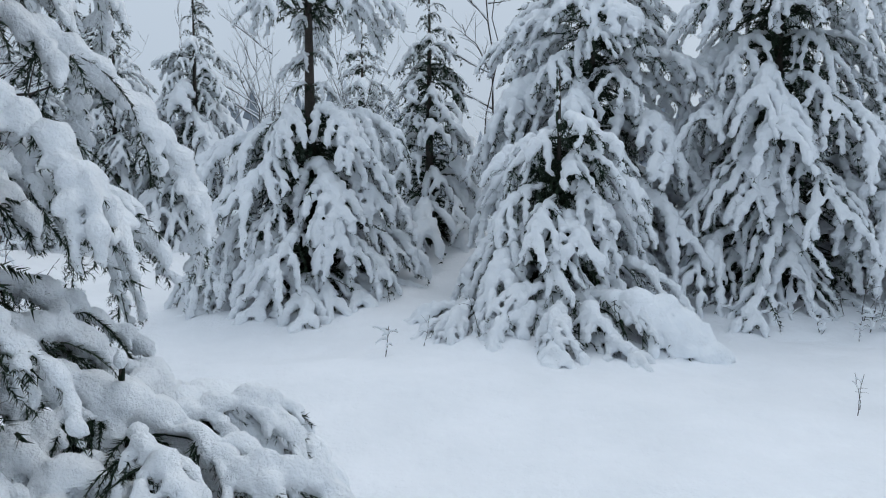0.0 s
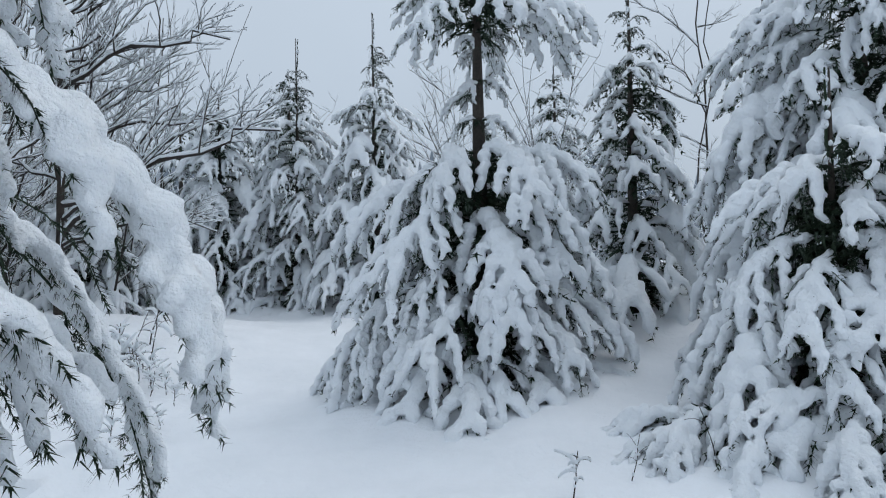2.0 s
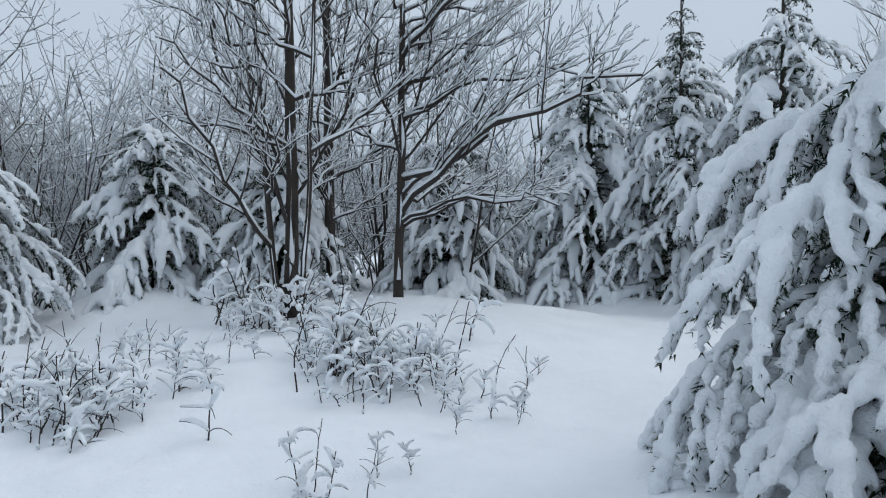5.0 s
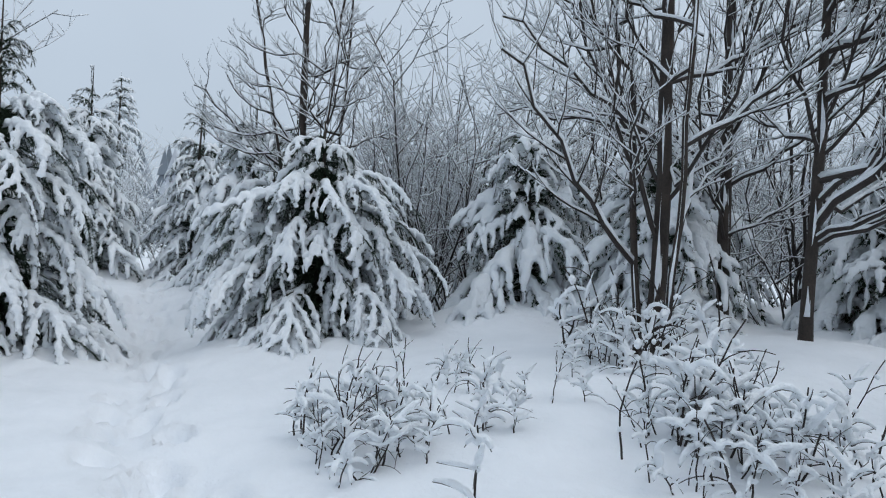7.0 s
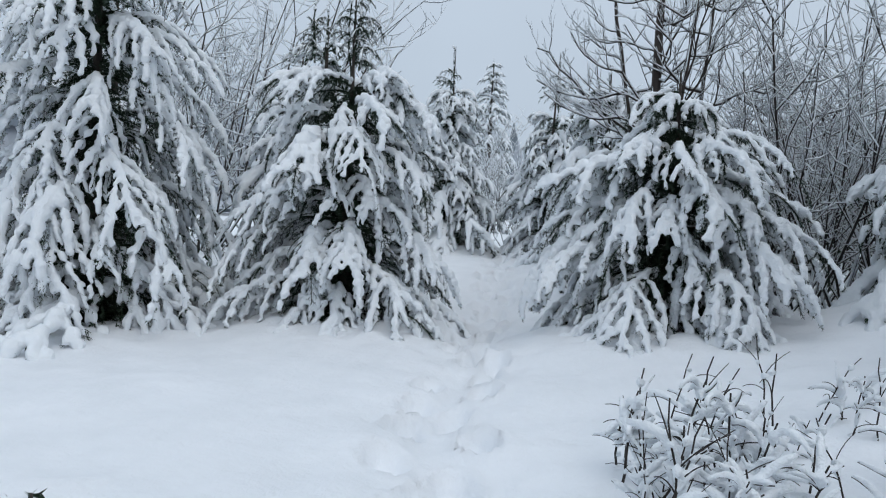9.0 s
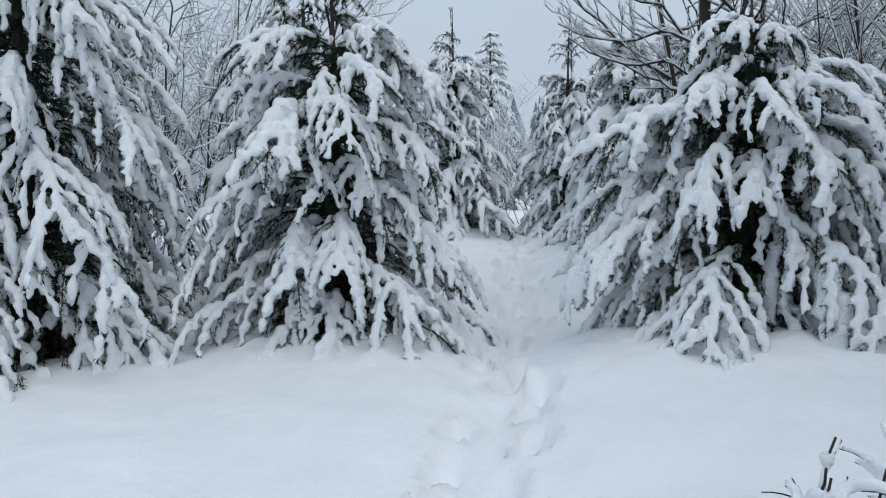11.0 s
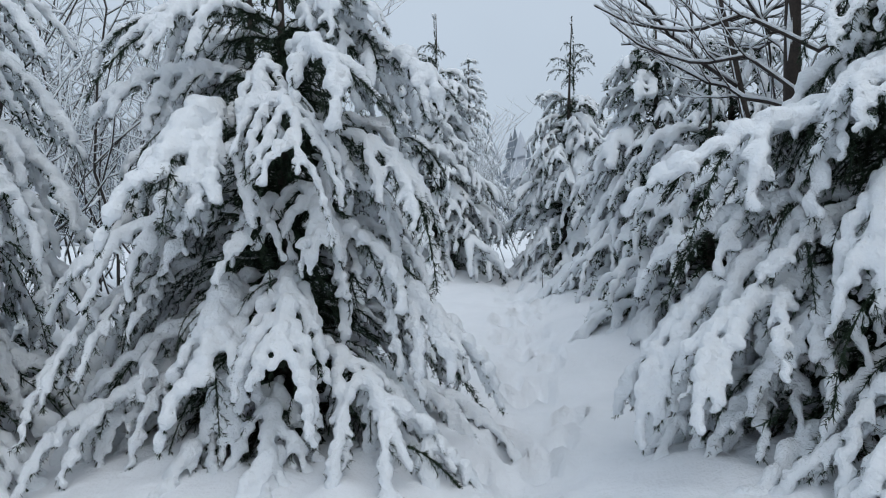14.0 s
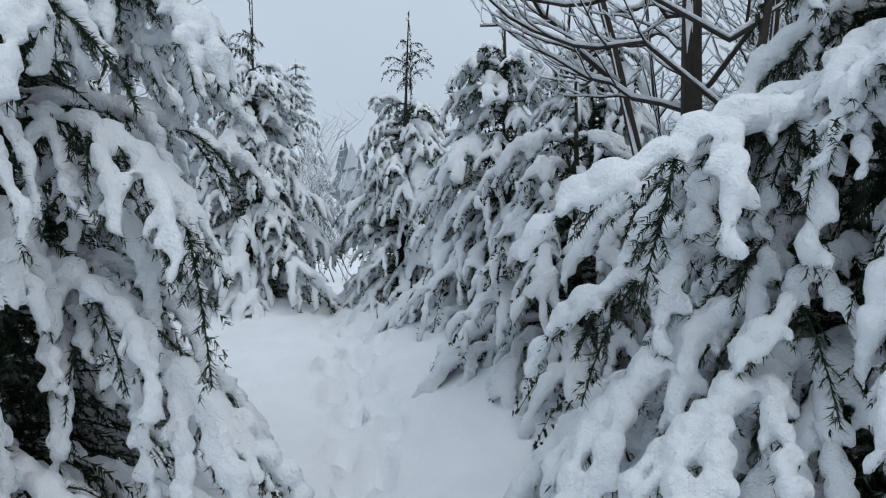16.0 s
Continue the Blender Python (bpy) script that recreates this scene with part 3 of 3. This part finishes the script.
spruce(-18.8, 3.05, 4.4, 0.95, 19, 1, "slim dark spruce with a crooked leader at the trail's end", leader=1.2, whorl=0.22, per=7, z0=0.25, scarce=0.4, lean=(0.1, 0.12))
spruce(-16.3, 4.5, 3.7, 1.1, 20, 1, "snow-clad spruce beside the trail", whorl=0.24, per=7, z0=0.25, scarce=0.0)
spruce(-15.1, 5.3, 3.4, 1.0, 24, 1, "snow-clad spruce in the row beside the trail", whorl=0.24, per=7, z0=0.25, scarce=0.0)
spruce(-13.9, 5.0, 2.6, 1.0, 21, 1, "low snow-clad spruce beside the trail", whorl=0.22, per=7, z0=0.25, scarce=0.0)


for k, (bx, by, bh, br) in enumerate([(0.2, 6.95, 0.4, 0.5), (0.95, 6.62, 0.5, 0.75), (-5.15, 3.4, 0.15, 0.3)]):
    spruce(bx, by, bh, br, 150 + k, 0, "low young spruce half buried in snow", z0=0.22, whorl=0.13, per=8, leader=0.05, heavy=(0.1, 0.1, 1.0)[k], thin=0.0, scarce=0.0)

# further spruces that close the clearing
EDGE = [(-12.5, 19.5, 5.5, 1.4), (-2.5, 20.5, 5.8, 1.5), (1.5, 14.5, 5.2, 1.3),
        (-13.2, 9.4, 2.6, 1.0), (-12.2, -2.6, 5.0, 1.5),
        (-15.5, -1.2, 4.4, 1.3), (-23, 3.8, 4.4, 1.2), (-19.5, 7.5, 4.0, 1.2), (-8.8, 16.8, 3.8, 1.3), (-12.5, 15.2, 3.2, 1.2), (-16, 13.0, 3.4, 1.2), (-14.5, 11.2, 2.8, 1.1), (-18.5, 10.5, 3.2, 1.2), (-16.8, 7.6, 3.0, 1.1), (-21.5, 9.5, 4.5, 1.3), (-11.2, 10.8, 2.4, 1.0)]
for k, (ex, ey, eh, er) in enumerate(EDGE):
    spruce(ex, ey, eh, er, 40 + k, 2, "snow-clad spruce at the edge of the clearing", whorl=0.5, per=5, leader=0.7)
TALL = spruce(-46, -5.4, 10.5, 2.3, 70, 2, "tall dark spruce far behind the trail", whorl=0.6, per=7, thin=0.0)

# ---- bare trees ----
bare_tree(-7.71, 8.66, 5.5, 0.078, 80, 0, "brown bare tree with several stems on a snowy mound", limbs=20, z0=0.8, stems=3, reach=0.95)
bare_tree(-7.37, 9.86, 5.2, 0.055, 81, 0, "slim bare tree with long snow-lined limbs", limbs=34, z0=0.8, facing=38, reach=1.2)
bare_tree(-9.4, 10.28, 5.6, 0.07, 82, 0, "dark bare tree in the thicket", limbs=16, z0=1.0, stems=2)
bare_tree(-12.2, 5.45, 5.2, 0.085, 83, 0, "bare tree with crooked snowy limbs behind a spruce", limbs=14, z0=2.0, lean=(0.1, 0.0), reach=0.7, stems=4, slim=(0.4, 0.7))
proto = [bare_tree(-12.0 - 2 * k, 11.0 + k, 4.4 + 0.5 * k, 0.026, 90 + k, 1, "thin bare shrub with many snow-rimed stems", limbs=6, slim=(0.5, 0.9), z0=0.35, stems=4, reach=0.85) for k in range(4)]
more = np.random.default_rng(11)
for bx, by, big in [(-13.5, 9.8, 1.1), (-10.8, 12.4, 1.2), (-15.5, 14.5, 1.2), (-6.0, 22.0, 1.3), (1.0, 17.5, 1.2), (-14.5, 7.2, 1.0), (-11.5, 17.5, 1.2)]:
    copy_thing(proto[more.integers(4)], pose(bx, by, ground_z(bx, by) - 0.1, 0, 0, more.uniform(0, 360)) @ Matrix.Scale(big, 4))
SPOTS = [(-11.6 - 8 * more.random(), 9.8 + 8 * more.random()) for k in range(17)]
SPOTS += [(-17.4, -5.6), (-18.8, -5.0), (-20.2, -4.2), (-16.0, -6.2)]
SPOTS += [(-16 + 19 * more.random(), 20.5 + 4 * more.random()) for k in range(11)]
SPOTS += [(-12.6 - 6 * more.random(), 6.6 + 2.6 * more.random()) for k in range(9)]
SPOTS += [(-22 + 9 * more.random(), -8 + 5 * more.random()) for k in range(5)]
SPOTS += [(-25 - 5 * more.random(), -3 + 11 * more.random()) for k in range(8)]
SPOTS += [(-12.4, 8.8), (-12.0, 10.0), (-8.4, 12.6), (-10.6, 11.6), (-12.3, 7.3), (-11.9, 7.9), (-13.2, 7.7), (-6.8, 17.0), (-3.2, 16.2), (-1.6, 17.6), (-9.0, 18.0)]
for k, (bx, by) in enumerate(SPOTS):
    shrub(bx, by, 500 + k, 7, more.uniform(0.9, 1.3) * (1.7 if by < -4 else 1.0))

# ---- weeds ----
weed_bush(-5.45, 8.1, 0.36, 0.36, 62, 120, "thicket of dry weeds clotted with snow", 1.25)
weed_bush(-6.3, 6.15, 0.5, 0.3, 58, 121, "thin dry weeds bent under snow", 1.15)
weed_bush(-3.7, 6.7, 0.3, 0.25, 7, 130, "sparse dry stalks in the snow", 0.75)
weed_bush(-4.5, 8.1, 0.45, 0.35, 20, 131, "sparse dry stalks in the snow", 0.8)
weed_bush(-6.9, 7.1, 0.35, 0.4, 14, 122, "scattered dry stalks on the mound", 0.9)
weed_bush(-7.2, 8.1, 0.35, 0.2, 26, 123, "dry twigs at the foot of a bare tree", 1.1)
weed_bush(-7.55, 8.45, 0.3, 0.25, 18, 128, "snow-clotted sprouts round a bare trunk", 1.6)
weed_bush(3.9, 7.5, 0.7, 0.3, 40, 124, "dry weeds at the foot of dark spruces", 0.8)
weed_bush(0.1, 6.5, 0.25, 0.15, 4, 125, "a few thin dry stalks in the snow", 0.6)
weed_bush(2.6, 4.9, 0.5, 0.3, 4, 126, "a few thin dry stalks in the snow", 0.45)
weed_bush(-17.0, 3.2, 0.3, 0.2, 3, 127, "a few thin dry stalks beside the trail", 0.8)


# ---- the ground: one sheet of snow ----
prints = np.random.default_rng(5)
TRAIL = [(-3.6, 5.6), (-5.0, 5.2), (-6.3, 4.9), (-7.4, 4.3), (-8.9, 4.2), (-10.4, 3.75), (-12.4, 3.5), (-14.0, 3.2), (-16.5, 2.7), (-18.5, 2.0)]


def build_ground():
    core = 0.1
    xs = list(np.arange(-26, -10.5, 0.13)) + list(np.arange(-10.5, -3, 0.06)) + list(np.arange(-3, 8.01, 0.12))
    ys = list(np.arange(-4, 1.5, 0.11)) + list(np.arange(1.5, 7, 0.055)) + list(np.arange(7, 22.01, 0.14))

    def spread(line):
        lo, hi, step = [line[0]], [line[-1]], core
        while hi[-1] < 900:
            step *= 1.25
            hi.append(hi[-1] + step)
            lo.append(lo[-1] - step)
        return np.array(lo[:0:-1] + line + hi[1:])

    xs, ys = spread(xs), spread(ys)
    X, Y = np.meshgrid(xs, ys)
    num, den = np.zeros_like(X), np.zeros_like(X)
    for ax, ay, az in LAND:
        w = 1.0 / ((X - ax) ** 2 + (Y - ay) ** 2 + 0.8) ** 1.6
        num += w * az
        den += w
    Z = num / den
    for tx, ty, tr in TREES:
        if tr < 0.88:
            continue
        d = np.hypot(X - tx, Y - ty)
        Z += 0.15 * np.exp(-((d - tr * 0.6) / (0.5 * tr)) ** 2)
    verts = np.stack([X, Y, Z], -1).reshape(-1, 3)
    rough = np.zeros(len(verts))
    for tx, ty, tr in TREES:
        rough = np.maximum(rough, np.exp(-(np.hypot(verts[:, 0] - tx, verts[:, 1] - ty) / (tr * 1.15)) ** 4))
    near = (np.abs(verts[:, 0] + 9) < 20) & (np.abs(verts[:, 1] - 9) < 16)
    for i in np.nonzero(near)[0]:
        p = Vector((verts[i, 0], verts[i, 1], 0))
        verts[i, 2] += 0.05 * noise.noise(p * 0.7) + 0.025 * noise.noise(p * 2.1) + 0.014 * noise.noise(p * 5.0) + 0.006 * noise.noise(p * 11.0)
        if rough[i] > 0.02:
            verts[i, 2] += rough[i] * (0.09 * abs(noise.noise(p * 2.6)) + 0.035 * noise.noise(p * 6.5))
    # trodden trail: a shallow trough with footprints
    for (x0, y0), (x1, y1) in zip(TRAIL, TRAIL[1:]):
        ln = math.hypot(x1 - x0, y1 - y0)
        ux, uy = (x1 - x0) / ln, (y1 - y0) / ln
        ox, oy = verts[:, 0] - x0, verts[:, 1] - y0
        along, across = ox * ux + oy * uy, ox * uy - oy * ux
        inside = np.exp(-((np.clip(along, 0, ln) - along) / 0.3) ** 2)
        verts[:, 2] -= 0.09 * inside * np.exp(-(across / 0.32) ** 2)
        for k in range(int(ln / 0.26)):
            c = 0.26 * k + prints.uniform(-0.08, 0.08)
            w = (0.15 if k % 2 else -0.15) + prints.normal(0, 0.12)
            d = ((along - c) / 0.17) ** 2 + ((across - w) / 0.1) ** 2
            verts[:, 2] += prints.uniform(0.13, 0.24) * (-np.exp(-d * d) + 0.25 * np.exp(-((d - 2.2) / 0.9) ** 2))
    nx = len(xs)
    faces = [(j * nx + i, j * nx + i + 1, (j + 1) * nx + i + 1, (j + 1) * nx + i) for j in range(len(ys) - 1) for i in range(nx - 1)]
    me = bpy.data.meshes.new("ground")
    me.from_pydata(verts.tolist(), [], faces)
    me.materials.append(GROUND_SNOW)
    me.shade_smooth()
    return tagged(new("ground", me), "deep fresh snow with soft swells and a trodden trail", "snow", kind="structure")


build_ground()


def build_far_woods():
    """Hazy woods on the horizon: hundreds of small ragged crowns, their haze held in the colour of FAR."""
    q = np.random.default_rng(21)
    raw = Raw()
    for k in range(900):
        a = q.uniform(0, 2 * math.pi)
        d = q.uniform(55, 110)
        x, y, h = -10 + d * math.cos(a), 6 + d * math.sin(a), q.uniform(8.5, 13.0) * (0.5 + d / 150)
        for j in range(5):
            z0, z1 = h * (0.05 + 0.17 * j), h * (0.32 + 0.17 * j)
            w = h * 0.22 * (1 - j * 0.17) * q.uniform(0.8, 1.2)
            n = 7
            ring = [(x + w * q.uniform(0.6, 1.2) * math.cos(2 * math.pi * i / n), y + w * q.uniform(0.6, 1.2) * math.sin(2 * math.pi * i / n), z0 + q.uniform(-0.1, 0.1) * h * 0.4) for i in range(n)]
            raw.add(ring + [(x, y, z1)], [(i, (i + 1) % n, n) for i in range(n)])
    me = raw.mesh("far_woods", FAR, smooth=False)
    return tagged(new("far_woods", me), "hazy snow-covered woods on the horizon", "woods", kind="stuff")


build_far_woods()
